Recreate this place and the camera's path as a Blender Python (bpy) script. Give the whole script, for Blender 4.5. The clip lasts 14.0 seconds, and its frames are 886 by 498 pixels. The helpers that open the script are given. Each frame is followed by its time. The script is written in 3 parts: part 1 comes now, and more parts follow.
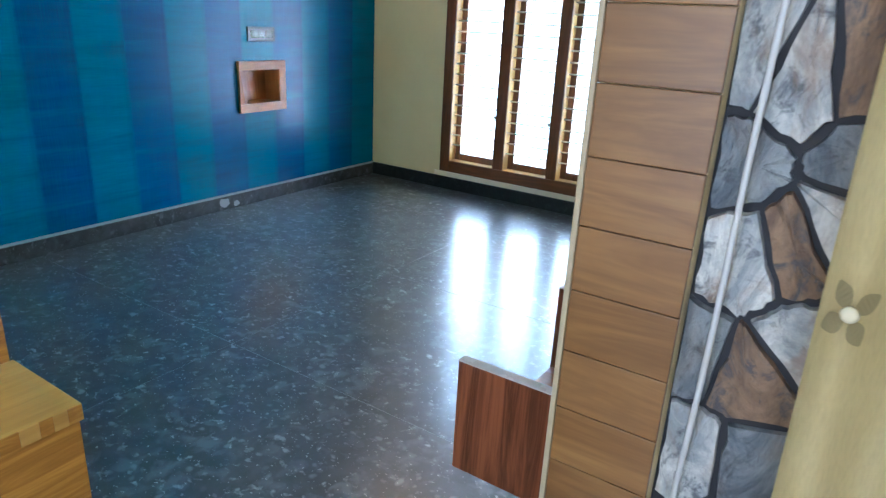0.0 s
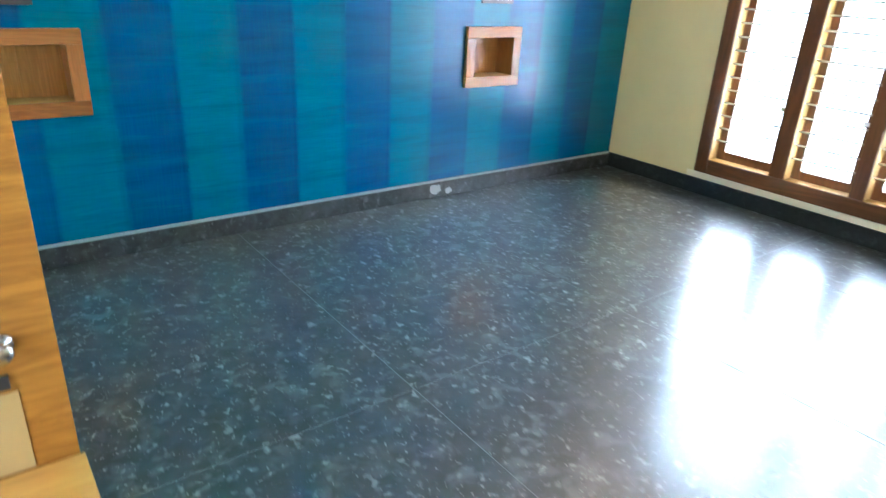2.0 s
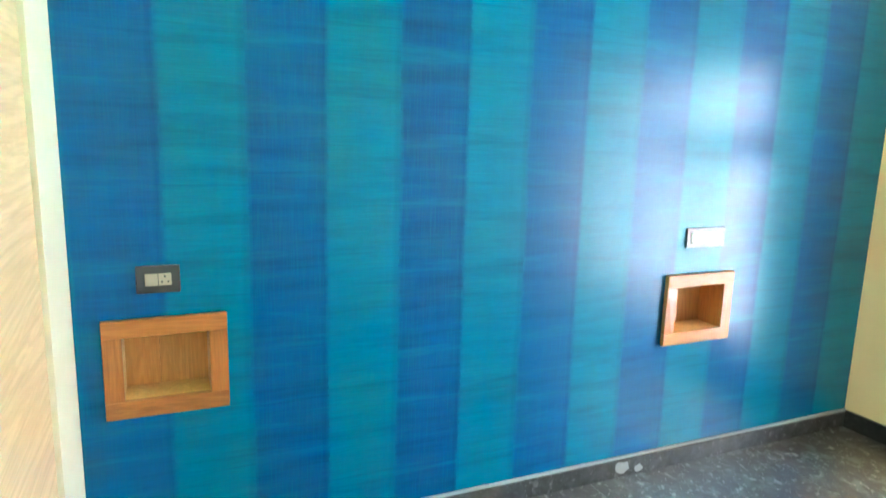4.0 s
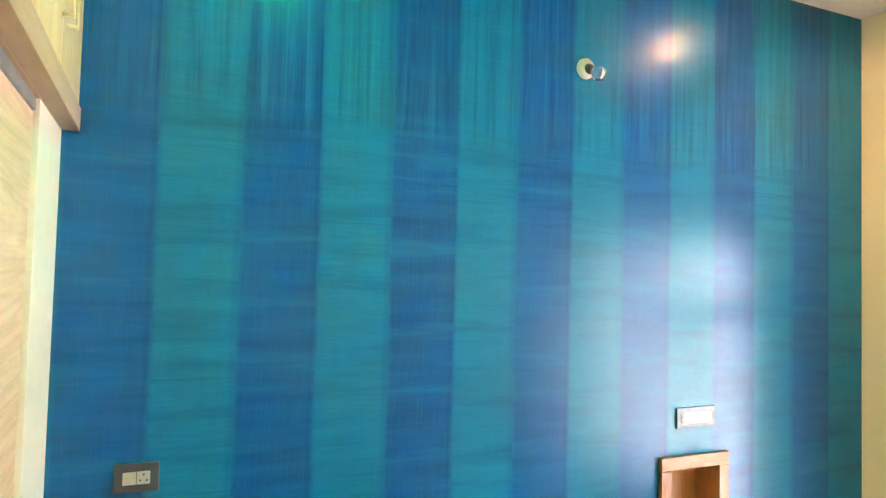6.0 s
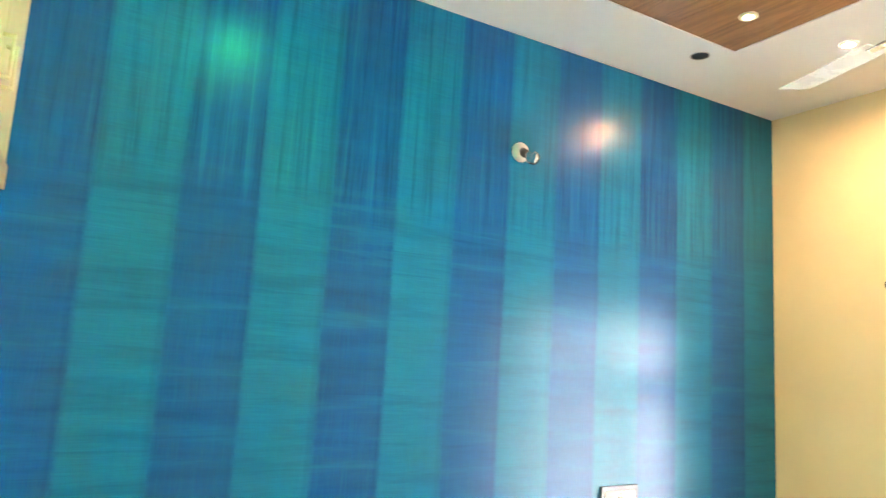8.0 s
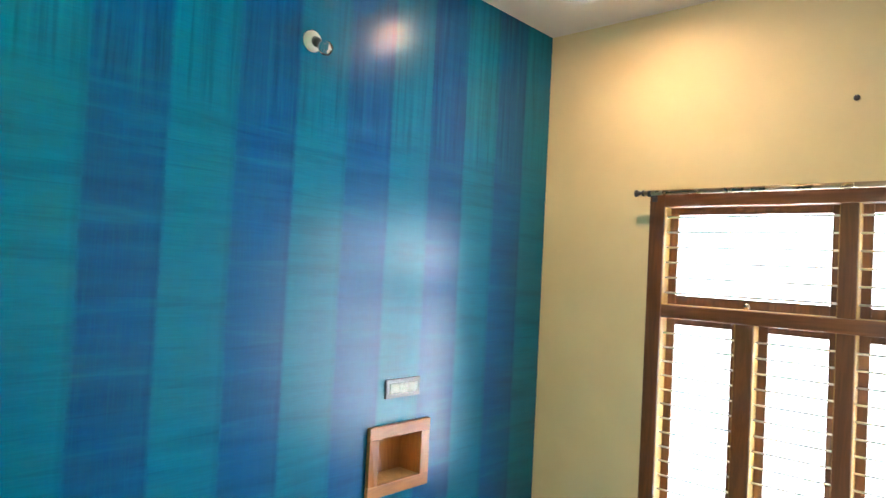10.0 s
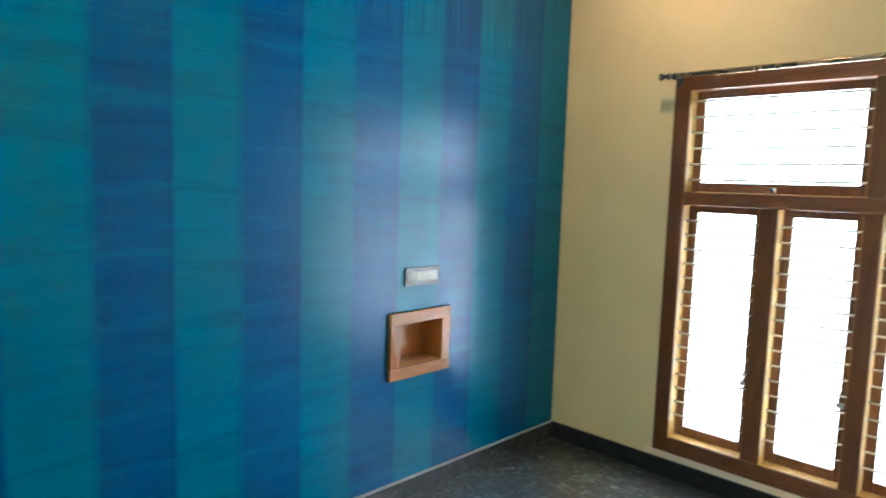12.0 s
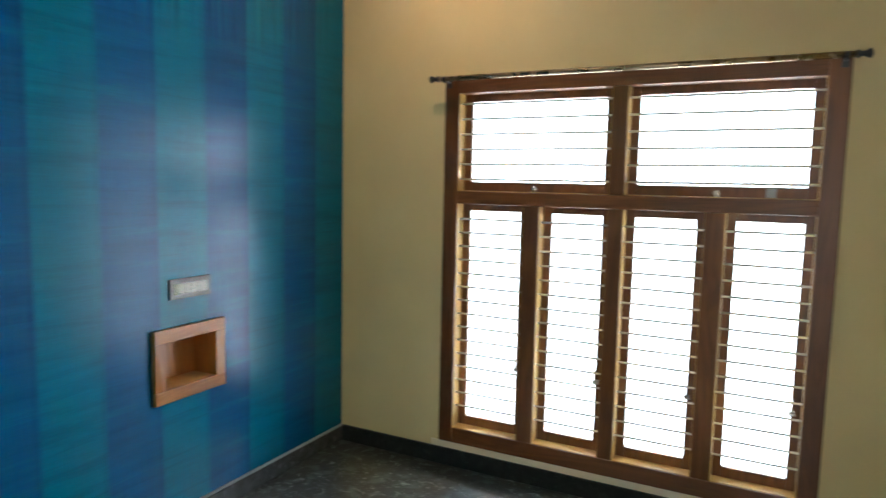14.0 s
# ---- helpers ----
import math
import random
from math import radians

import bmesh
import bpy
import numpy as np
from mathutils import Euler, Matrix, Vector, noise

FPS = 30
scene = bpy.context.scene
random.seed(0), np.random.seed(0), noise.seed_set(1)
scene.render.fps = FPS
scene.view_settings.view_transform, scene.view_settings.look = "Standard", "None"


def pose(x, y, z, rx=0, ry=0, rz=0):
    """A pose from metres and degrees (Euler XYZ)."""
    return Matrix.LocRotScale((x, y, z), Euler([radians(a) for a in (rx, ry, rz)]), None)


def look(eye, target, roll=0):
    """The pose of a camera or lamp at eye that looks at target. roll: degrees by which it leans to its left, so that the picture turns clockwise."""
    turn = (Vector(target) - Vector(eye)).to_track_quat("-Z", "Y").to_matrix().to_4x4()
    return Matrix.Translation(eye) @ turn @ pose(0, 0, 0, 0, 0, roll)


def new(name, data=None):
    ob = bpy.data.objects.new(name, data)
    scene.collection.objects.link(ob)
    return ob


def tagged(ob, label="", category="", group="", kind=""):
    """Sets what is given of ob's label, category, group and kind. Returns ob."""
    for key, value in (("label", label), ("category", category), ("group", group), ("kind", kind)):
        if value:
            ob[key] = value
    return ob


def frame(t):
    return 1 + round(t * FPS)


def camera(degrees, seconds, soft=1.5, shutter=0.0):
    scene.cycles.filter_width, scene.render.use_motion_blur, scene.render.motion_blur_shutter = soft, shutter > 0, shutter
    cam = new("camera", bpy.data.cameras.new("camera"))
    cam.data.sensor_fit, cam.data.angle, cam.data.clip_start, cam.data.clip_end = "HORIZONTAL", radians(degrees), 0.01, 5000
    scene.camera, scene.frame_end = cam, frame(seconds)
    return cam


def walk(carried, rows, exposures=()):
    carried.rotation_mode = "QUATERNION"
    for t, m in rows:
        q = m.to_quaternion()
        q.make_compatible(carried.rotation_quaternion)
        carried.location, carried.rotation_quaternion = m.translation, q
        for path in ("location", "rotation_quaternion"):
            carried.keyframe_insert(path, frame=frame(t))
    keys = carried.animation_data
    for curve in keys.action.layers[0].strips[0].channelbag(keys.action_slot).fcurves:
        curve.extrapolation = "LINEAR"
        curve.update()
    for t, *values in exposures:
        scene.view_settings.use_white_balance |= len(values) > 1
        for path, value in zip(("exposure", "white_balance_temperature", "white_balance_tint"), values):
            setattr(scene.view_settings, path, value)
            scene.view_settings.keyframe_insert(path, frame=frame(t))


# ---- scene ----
cam = camera(68.4, 14.0, soft=1.3, shutter=0.4)
PATH = [
    (0, (3.381, 0.101, 1.3), (2.359, 1.683, 0.628), 3.0),
    (0.5, (3.301, 0.204, 1.265), (2.243, 1.737, 0.534), 5.2),
    (1, (3.186, 0.403, 1.217), (1.909, 1.73, 0.437), 4.1),
    (1.5, (3.072, 0.521, 1.211), (1.681, 1.706, 0.397), 4.5),
    (2, (2.832, 0.597, 1.226), (1.376, 1.727, 0.448), 3.1),
    (2.5, (2.581, 0.696, 1.245), (0.997, 1.71, 0.568), 2.0),
    (3, (2.408, 0.837, 1.311), (0.657, 1.62, 0.745), 2.1),
    (3.5, (2.24, 0.855, 1.475), (0.501, 1.712, 0.986), 1.6),
    (4, (2.16, 0.856, 1.577), (0.359, 1.646, 1.215), 1.6),
    (4.2, (2.154, 0.869, 1.625), (0.349, 1.659, 1.285), 3.2),
    (6.3, (2.218, 0.863, 1.729), (0.389, 1.666, 1.839), 1.0),
    (6.5, (2.226, 0.874, 1.722), (0.397, 1.673, 1.842), 1.0),
    (7, (2.22, 0.859, 1.743), (0.406, 1.672, 1.968), 2.4),
    (7.5, (2.223, 0.852, 1.772), (0.445, 1.715, 2.075), 2.8),
    (8, (2.238, 0.865, 1.771), (0.505, 1.825, 2.05), 3.4),
    (8.5, (2.209, 0.897, 1.753), (0.594, 2.056, 1.972), 2.9),
    (9, (2.207, 0.911, 1.743), (0.675, 2.187, 1.906), 2.2),
    (9.2, (2.193, 0.891, 1.749), (0.698, 2.212, 1.881), 2.5),
    (11.3, (2.187, 0.99, 1.634), (0.988, 2.59, 1.589), 1.3),
    (11.5, (2.193, 1.005, 1.637), (0.961, 2.578, 1.536), 1.8),
    (12, (2.245, 0.956, 1.581), (0.841, 2.366, 1.378), 1.8),
    (12.5, (2.249, 0.918, 1.553), (0.68, 2.134, 1.311), 2.2),
    (13, (2.152, 0.954, 1.594), (0.553, 2.121, 1.309), 3.4),
    (13.5, (2.196, 1.006, 1.576), (0.942, 2.551, 1.369), 3.0),
    (14, (2.274, 1.067, 1.61), (1.366, 2.837, 1.41), 1.2),
]
EXPOSURES = [
    (0, -0.3, 4750, 12),
    (0.4, -1.05, 4850, 12),
    (0.6, -0.95, 4850, 12),
    (1.1, 0.25, 4950, 12),
    (2.0, 0.57, 5280, 13),
    (3.0, 0.98, 5600, 13),
    (3.5, 1.2, 5850, 13),
    (4.1, 1.13, 5880, 12),
    (6.3, 0.9, 6600, 19),
    (7.5, 1.0, 6850, 18),
    (8.6, 0.85, 6250, 16),
    (9.0, 0.3, 6150, 17),
    (11.4, 0.3, 5850, 12),
    (12.0, -0.1, 5620, 11),
    (12.5, -0.15, 5300, 11),
    (13.0, 0.3, 5230, 10),
    (13.5, -0.37, 5520, 11),
    (14, -0.7, 5950, 13),
]
walk(cam, [(t, look(eye, target, roll)) for t, eye, target, roll in PATH], EXPOSURES)

# ---- light ----
world = bpy.data.worlds.new("sky")
scene.world = world
world.use_nodes = True
wn = world.node_tree
sky = wn.nodes.new("ShaderNodeTexSky")
sky.sky_type, sky.sun_disc = "NISHITA", False
sky.sun_elevation, sky.sun_rotation = radians(55), radians(180)
wn.links.new(sky.outputs[0], wn.nodes["Background"].inputs[0])
wn.nodes["Background"].inputs[1].default_value = 0.1
sun = new("sun", bpy.data.lights.new("sun", "SUN"))
sun.data.energy, sun.data.angle, sun.data.color = 1.2, radians(12), (1.0, 0.96, 0.9)
sun.matrix_world = look((0, -6, 10), (0, 0, 0))
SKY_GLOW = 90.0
HALL_SKY_GLOW = 7.5
LAMP_WARM = 3700.0
LAMP_GREEN = 2000.0
LAMP_DIM = 60.0
FAN_TURN = 163.0

# ---- materials ----


def mat(name):
    m = bpy.data.materials.new(name)
    m.use_nodes = True
    return m, m.node_tree, m.node_tree.nodes["Principled BSDF"]


class G:
    """Small node helper for one material."""

    def __init__(self, name):
        self.m, self.t, self.b = mat(name)

    def n(self, kind, **props):
        node = self.t.nodes.new("ShaderNode" + kind)
        for k, v in props.items():
            if k == "op":
                node.operation = v
            elif k == "data":
                node.data_type = v
            elif k == "blend":
                node.blend_type = v
            elif k == "feature":
                node.feature = v
        return node

    def put(self, sock, v):
        if isinstance(v, bpy.types.NodeSocket):
            self.t.links.new(v, sock)
        elif isinstance(v, (tuple, list)) and len(v) == 3 and sock.type == "RGBA":
            sock.default_value = (*v, 1)
        else:
            sock.default_value = v

    def coords(self, scale=(1, 1, 1), rot=(0, 0, 0), loc=(0, 0, 0), shift=0.0):
        src = self.n("TexCoord").outputs["Object"]
        if shift:
            off = self.n("VectorMath", op="SCALE")
            self.put(off.inputs[0], (shift, shift * 0.7, shift * 1.3))
            self.put(off.inputs["Scale"], self.n("ObjectInfo").outputs["Random"])
            add = self.n("VectorMath", op="ADD")
            self.put(add.inputs[0], src)
            self.put(add.inputs[1], off.outputs[0])
            src = add.outputs[0]
        mp = self.n("Mapping")
        self.put(mp.inputs["Vector"], src)
        mp.inputs["Scale"].default_value = scale
        mp.inputs["Rotation"].default_value = rot
        mp.inputs["Location"].default_value = loc
        return mp.outputs[0]

    def noise(self, vec, scale, detail=4, rough=0.55, dist=0.0):
        x = self.n("TexNoise")
        self.put(x.inputs["Vector"], vec)
        x.inputs["Scale"].default_value, x.inputs["Detail"].default_value = scale, detail
        x.inputs["Roughness"].default_value, x.inputs["Distortion"].default_value = rough, dist
        return x.outputs[0]

    def voro(self, vec, scale, feature="F1", out="Distance", rand=1.0):
        x = self.n("TexVoronoi", feature=feature)
        self.put(x.inputs["Vector"], vec)
        x.inputs["Scale"].default_value, x.inputs["Randomness"].default_value = scale, rand
        return x.outputs[out]

    def ramp(self, fac, stops):
        x = self.n("ValToRGB")
        self.put(x.inputs[0], fac)
        e = x.color_ramp.elements
        while len(e) < len(stops):
            e.new(0.5)
        for el, (p, c) in zip(e, stops):
            el.position = p
            el.color = (*c, 1) if isinstance(c, tuple) else (c, c, c, 1)
        return x.outputs[0]

    def math(self, op, a, b=0.0, c=0.0):
        x = self.n("Math", op=op)
        self.put(x.inputs[0], a), self.put(x.inputs[1], b), self.put(x.inputs[2], c)
        return x.outputs[0]

    def mix(self, fac, a, b, blend="MIX"):
        x = self.n("MixRGB", blend=blend)
        self.put(x.inputs[0], fac), self.put(x.inputs[1], a), self.put(x.inputs[2], b)
        return x.outputs[0]

    def bump(self, height, strength=0.3, dist=0.002):
        x = self.n("Bump")
        x.inputs["Strength"].default_value, x.inputs["Distance"].default_value = strength, dist
        self.put(x.inputs["Height"], height)
        self.put(self.b.inputs["Normal"], x.outputs[0])

    def done(self, color, rough=0.5, metal=0.0, spec=0.5):
        self.put(self.b.inputs["Base Color"], color)
        self.put(self.b.inputs["Roughness"], rough)
        self.put(self.b.inputs["Metallic"], metal)
        self.put(self.b.inputs["Specular IOR Level"], spec)
        return self.m


STRIPE, STRIPE_0 = 0.2573, 0.603


def striped_paint():
    g = G("striped_blue_paint")
    sep = g.n("SeparateXYZ")
    g.put(sep.inputs[0], g.n("TexCoord").outputs["Object"])
    wob = g.noise(g.coords((1, 1, 0.6)), 3.0, 2)
    rag = g.noise(g.coords((1, 1, 1)), 70.0, 2)
    y = g.math("ADD", sep.outputs[1], g.math("MULTIPLY", g.math("SUBTRACT", wob, 0.5), 0.022))
    y = g.math("ADD", y, g.math("MULTIPLY", g.math("SUBTRACT", rag, 0.5), 0.012))
    k = g.math("DIVIDE", g.math("SUBTRACT", y, STRIPE_0), STRIPE)
    num = g.math("FLOOR", k)
    within = g.math("FRACT", k)
    wave = g.math("SINE", g.math("MULTIPLY", k, math.pi))
    fac = g.ramp(g.math("MULTIPLY_ADD", wave, 0.5, 0.5), [(0.43, 1.0), (0.57, 0.0)])
    comb = g.n("CombineXYZ")
    g.put(comb.inputs[0], num)
    per = g.n("TexWhiteNoise")
    g.put(per.inputs["Vector"], comb.outputs[0])
    # every stripe is brushed on its own: its strokes start at another height
    lift = g.n("CombineXYZ")
    g.put(lift.inputs[2], g.math("MULTIPLY", num, 3.37))
    own = g.n("VectorMath", op="ADD")
    g.put(own.inputs[0], g.n("TexCoord").outputs["Object"])
    g.put(own.inputs[1], lift.outputs[0])

    def strokes(scale, tilt, size, detail, rough, dist):
        mp = g.n("Mapping")
        g.put(mp.inputs["Vector"], own.outputs[0])
        mp.inputs["Scale"].default_value = scale
        mp.inputs["Rotation"].default_value = (tilt, 0, 0)
        return g.noise(mp.outputs[0], size, detail, rough, dist)

    blue = g.mix(per.outputs[0], (0.0020, 0.064, 0.190), (0.0030, 0.084, 0.240))
    teal = g.mix(per.outputs[0], (0.0004, 0.120, 0.220), (0.0005, 0.146, 0.252))
    col = g.mix(fac, blue, teal)
    # the top course is brushed upright, the rest across
    edge = g.math("ADD", sep.outputs[2], g.math("MULTIPLY", g.math("SUBTRACT", g.noise(g.coords((1, 2.0, 1)), 2.5, 3), 0.5), 0.25))
    course = g.ramp(g.math("SUBTRACT", edge, 1.8), [(0.40, 0.0), (0.52, 1.0)])
    below = g.math("MULTIPLY_ADD", course, -0.75, 1.0)
    fine_h = g.noise(g.coords((1, 4, 90)), 2.0, 4, 0.6)
    fine_v = g.noise(g.coords((1, 90, 3.0)), 2.0, 4, 0.6)
    band = strokes((1, 0.8, 10), 0.02, 1.5, 4, 0.62, 0.3)
    col = g.mix(g.math("MULTIPLY", g.ramp(band, [(0.28, 0.72), (0.50, 0.0)]), below), col, (0.35, 0.58, 0.68), "MULTIPLY")
    col = g.mix(g.math("MULTIPLY", g.ramp(band, [(0.54, 0.0), (0.75, 0.55)]), below), col, (0.004, 0.160, 0.262))
    line = strokes((1, 0.8, 34), 0.035, 1.5, 2, 0.5, 0.4)
    col = g.mix(g.math("MULTIPLY", g.ramp(line, [(0.63, 0.0), (0.72, 0.36)]), below), col, (0.30, 0.52, 0.62), "MULTIPLY")
    col = g.mix(g.ramp(fine_h, [(0.35, 0.0), (0.7, 0.27)]), col, (0.003, 0.052, 0.120))
    up = strokes((1, 26, 0.9), 0.0, 1.3, 4, 0.6, 0.3)
    col = g.mix(g.math("MULTIPLY", g.ramp(up, [(0.32, 0.65), (0.50, 0.0)]), g.math("MULTIPLY_ADD", course, 0.92, 0.08)), col, (0.30, 0.50, 0.56), "MULTIPLY")
    col = g.mix(g.math("MULTIPLY", g.ramp(up, [(0.54, 0.0), (0.75, 0.45)]), g.math("MULTIPLY_ADD", course, 0.92, 0.08)), col, (0.004, 0.190, 0.262))
    col = g.mix(g.ramp(fine_v, [(0.45, 0.0), (0.72, 0.18)]), col, (0.003, 0.150, 0.235))
    # a second coat overlaps where two stripes meet
    seam = g.ramp(g.math("ABSOLUTE", g.math("SUBTRACT", within, 0.95)), [(0.0, 0.30), (0.06, 0.0)])
    col = g.mix(seam, col, (0.38, 0.52, 0.66), "MULTIPLY")
    blot = g.noise(g.coords(), 1.6, 3)
    col = g.mix(g.ramp(blot, [(0.4, 0.0), (0.75, 0.22)]), col, (0.006, 0.110, 0.21))
    weave = g.math("ADD", g.math("ADD", fine_h, fine_v), g.math("MULTIPLY", band, 0.8))
    g.bump(weave, 0.06, 0.0008)
    return g.done(col, 0.264, 0, 0.255)


def plaster(name, base, dark, rough=0.6):
    g = G(name)
    c = g.coords()
    col = g.mix(g.ramp(g.noise(c, 2.0, 4), [(0.35, 0.0), (0.7, 1.0)]), dark, base)
    col = g.mix(g.ramp(g.noise(c, 38.0, 5), [(0.5, 0.0), (0.8, 0.12)]), col, dark)
    g.bump(g.noise(c, 160.0, 4), 0.12, 0.001)
    return g.done(col, rough)


def granite(name="black_granite", rough=0.185, flecks=1.0, under=0.36):
    g = G(name)
    c = g.coords((1, 1, 1), shift=7.0)
    warp = g.n("VectorMath", op="ADD")
    nz = g.n("TexNoise")
    g.put(nz.inputs["Vector"], c)
    nz.inputs["Scale"].default_value = 14.0
    g.put(warp.inputs[0], c)
    sc = g.n("VectorMath", op="SCALE")
    g.put(sc.inputs[0], nz.outputs[1])
    sc.inputs["Scale"].default_value = 0.05
    g.put(warp.inputs[1], sc.outputs[0])
    w = warp.outputs[0]
    base = g.mix(g.ramp(g.noise(c, 17.0, 5), [(0.30, 0.0), (0.68, 1.0)]), (0.0085, 0.009, 0.0098), (0.036, 0.038, 0.041))
    patch = g.ramp(g.noise(c, 4.0, 3), [(0.35, 0.35), (0.62, 1.0)])
    blot = g.ramp(g.noise(w, 15.0, 4, 0.5, 0.4), [(0.52, 0.0), (0.66, 1.0)])
    col = g.mix(g.math("MULTIPLY", g.math("MULTIPLY", blot, patch), 0.8 * flecks), base, (0.11, 0.125, 0.135))
    # pale feldspar chips, each with its own tone
    cell = g.n("TexVoronoi", feature="F1")
    g.put(cell.inputs["Vector"], w)
    cell.inputs["Scale"].default_value = 30.0
    tone = g.n("SeparateXYZ")
    g.put(tone.inputs[0], cell.outputs["Color"])
    shard = g.math("MULTIPLY", g.ramp(cell.outputs["Distance"], [(0.18, 1.0), (0.42, 0.0)]), g.ramp(tone.outputs[0], [(0.72, 0.0), (0.96, 1.0)]))
    col = g.mix(g.math("MULTIPLY", shard, 0.40 * flecks), col, (0.30, 0.325, 0.335))
    chip = g.ramp(g.noise(g.coords((1, 1.25, 1), rot=(0, 0, 0.5), shift=7.0), 24.0, 3, 0.5, 0.3), [(0.61, 0.0), (0.71, 1.0)])
    col = g.mix(g.math("MULTIPLY", g.math("MULTIPLY", chip, patch), 0.9 * flecks), col, (0.33, 0.35, 0.355))
    spark = g.ramp(g.noise(g.coords((1, 1.3, 1), rot=(0, 0, 0.9), shift=3.0), 75.0, 2, 0.5, 0.2), [(0.668, 0.0), (0.71, 1.0)])
    col = g.mix(g.math("MULTIPLY", spark, 0.6 * flecks), col, (0.44, 0.45, 0.45))
    smear = g.ramp(g.noise(g.coords((1, 1, 1)), 1.7, 5, 0.6), [(0.4, rough), (0.7, rough + 0.04)])
    dust = g.ramp(g.noise(g.coords((1, 1, 1)), 2.4, 6, 0.65, 0.4), [(0.46, 0.0), (0.8, 0.26)])
    col = g.mix(dust, col, (0.14, 0.135, 0.125))
    g.b.inputs["Coat Weight"].default_value = 1.0
    g.put(g.b.inputs["Coat Roughness"], smear)
    g.b.inputs["IOR"].default_value = 1.5
    g.b.inputs["Coat IOR"].default_value = 1.72
    return g.done(col, g.ramp(g.noise(c, 9.0, 4), [(0.3, under), (0.7, under + 0.06)]), 0, 0.6)


def wood(name, light, dark, axis="x", scale=1.0, rough=0.4, rings=1.0, shift=5.0):
    """Grain that runs along the given axis."""
    g = G(name)
    st = {"x": (0.12, 1, 1), "y": (1, 0.12, 1), "z": (1, 1, 0.12)}[axis]
    c = g.coords(tuple(s * scale for s in st), shift=shift)
    big = g.noise(c, 9.0, 5, 0.6, 1.2 * rings)
    fine = g.noise(g.coords(tuple(s * scale * (0.35 if s < 1 else 1) for s in st), shift=shift), 120.0, 3, 0.6)
    tone = g.noise(c, 2.0, 2)
    col = g.mix(g.ramp(big, [(0.38, 0.0), (0.50, 0.75), (0.58, 0.2), (0.70, 1.0)]), light, dark)
    col = g.mix(g.ramp(fine, [(0.45, 0.0), (0.75, 0.35)]), col, tuple(v * 0.6 for v in dark))
    col = g.mix(g.ramp(tone, [(0.4, 0.0), (0.7, 0.25)]), col, tuple(v * 1.1 for v in light))
    ob = g.n("ObjectInfo").outputs["Random"]
    hsv = g.n("HueSaturation")
    g.put(hsv.inputs["Color"], col)
    g.put(hsv.inputs["Value"], g.math("MULTIPLY_ADD", ob, 0.22, 0.89))
    g.bump(fine, 0.15, 0.0006)
    return g.done(hsv.outputs[0], g.ramp(tone, [(0.3, rough - 0.06), (0.7, rough + 0.08)]))


def plain(name, color, rough=0.4, metal=0.0):
    g = G(name)
    c = g.coords()
    col = g.mix(g.ramp(g.noise(c, 30.0, 4), [(0.4, 0.0), (0.8, 0.18)]), color, tuple(v * 0.75 for v in color))
    return g.done(col, g.ramp(g.noise(c, 12.0, 4), [(0.3, max(rough - 0.05, 0.02)), (0.7, rough + 0.08)]), metal)


def glow(name, color, strength):
    m, t, b = mat(name)
    t.nodes.remove(b)
    e = t.nodes.new("ShaderNodeEmission")
    e.inputs[0].default_value, e.inputs[1].default_value = (*color, 1), strength
    t.links.new(e.outputs[0], t.nodes["Material Output"].inputs[0])
    return m


def clear_glass(name, rough=0.0):
    m, t, b = mat(name)
    b.inputs["Base Color"].default_value = (0.95, 0.97, 0.96, 1)
    b.inputs["Roughness"].default_value, b.inputs["IOR"].default_value = rough, 1.45
    b.inputs["Transmission Weight"].default_value = 1.0
    return m


def cladding_stone(name, face, pale, stain, amount):
    g = G(name)
    c = g.coords((1, 1, 0.45), shift=9.0)
    ob = g.n("ObjectInfo").outputs["Random"]
    n1 = g.noise(c, 9.0, 7, 0.68, 1.8)
    n2 = g.noise(c, 60.0, 5, 0.65)
    n3 = g.noise(g.coords((1, 1, 0.7), shift=4.0), 24.0, 6, 0.7, 1.0)
    col = g.mix(g.ramp(n1, [(0.40, 0.0), (0.60, 1.0)]), face, pale)
    col = g.mix(g.ramp(n3, [(0.36, 0.85), (0.47, 0.0)]), col, (0.060, 0.068, 0.078))
    col = g.mix(g.math("MULTIPLY", g.ramp(g.noise(c, 6.0, 5, 0.65, 2.2), [(0.50, 0.0), (0.62, 1.0)]), amount), col, stain)
    col = g.mix(g.ramp(n2, [(0.45, 0.0), (0.75, 0.35)]), col, tuple(v * 0.55 for v in face))
    hsv = g.n("HueSaturation")
    g.put(hsv.inputs["Color"], col)
    g.put(hsv.inputs["Value"], g.math("MULTIPLY_ADD", ob, 0.30, 0.85))
    g.bump(g.math("ADD", g.math("ADD", n1, g.math("MULTIPLY", n3, 0.5)), g.math("MULTIPLY", n2, 0.25)), 0.9, 0.014)
    return g.done(hsv.outputs[0], 0.48)


def cloth():
    g = G("cream_cloth")
    c = g.coords()
    col = g.mix(g.ramp(g.noise(c, 3.0, 3), [(0.4, 0.0), (0.7, 1.0)]), (0.66, 0.54, 0.24), (0.76, 0.64, 0.32))
    weave = g.noise(g.coords((1, 1, 0.2)), 300.0, 3)
    col = g.mix(g.ramp(weave, [(0.4, 0.0), (0.8, 0.3)]), col, (0.46, 0.36, 0.16))
    g.bump(weave, 0.25, 0.001)
    return g.done(col, 0.8)


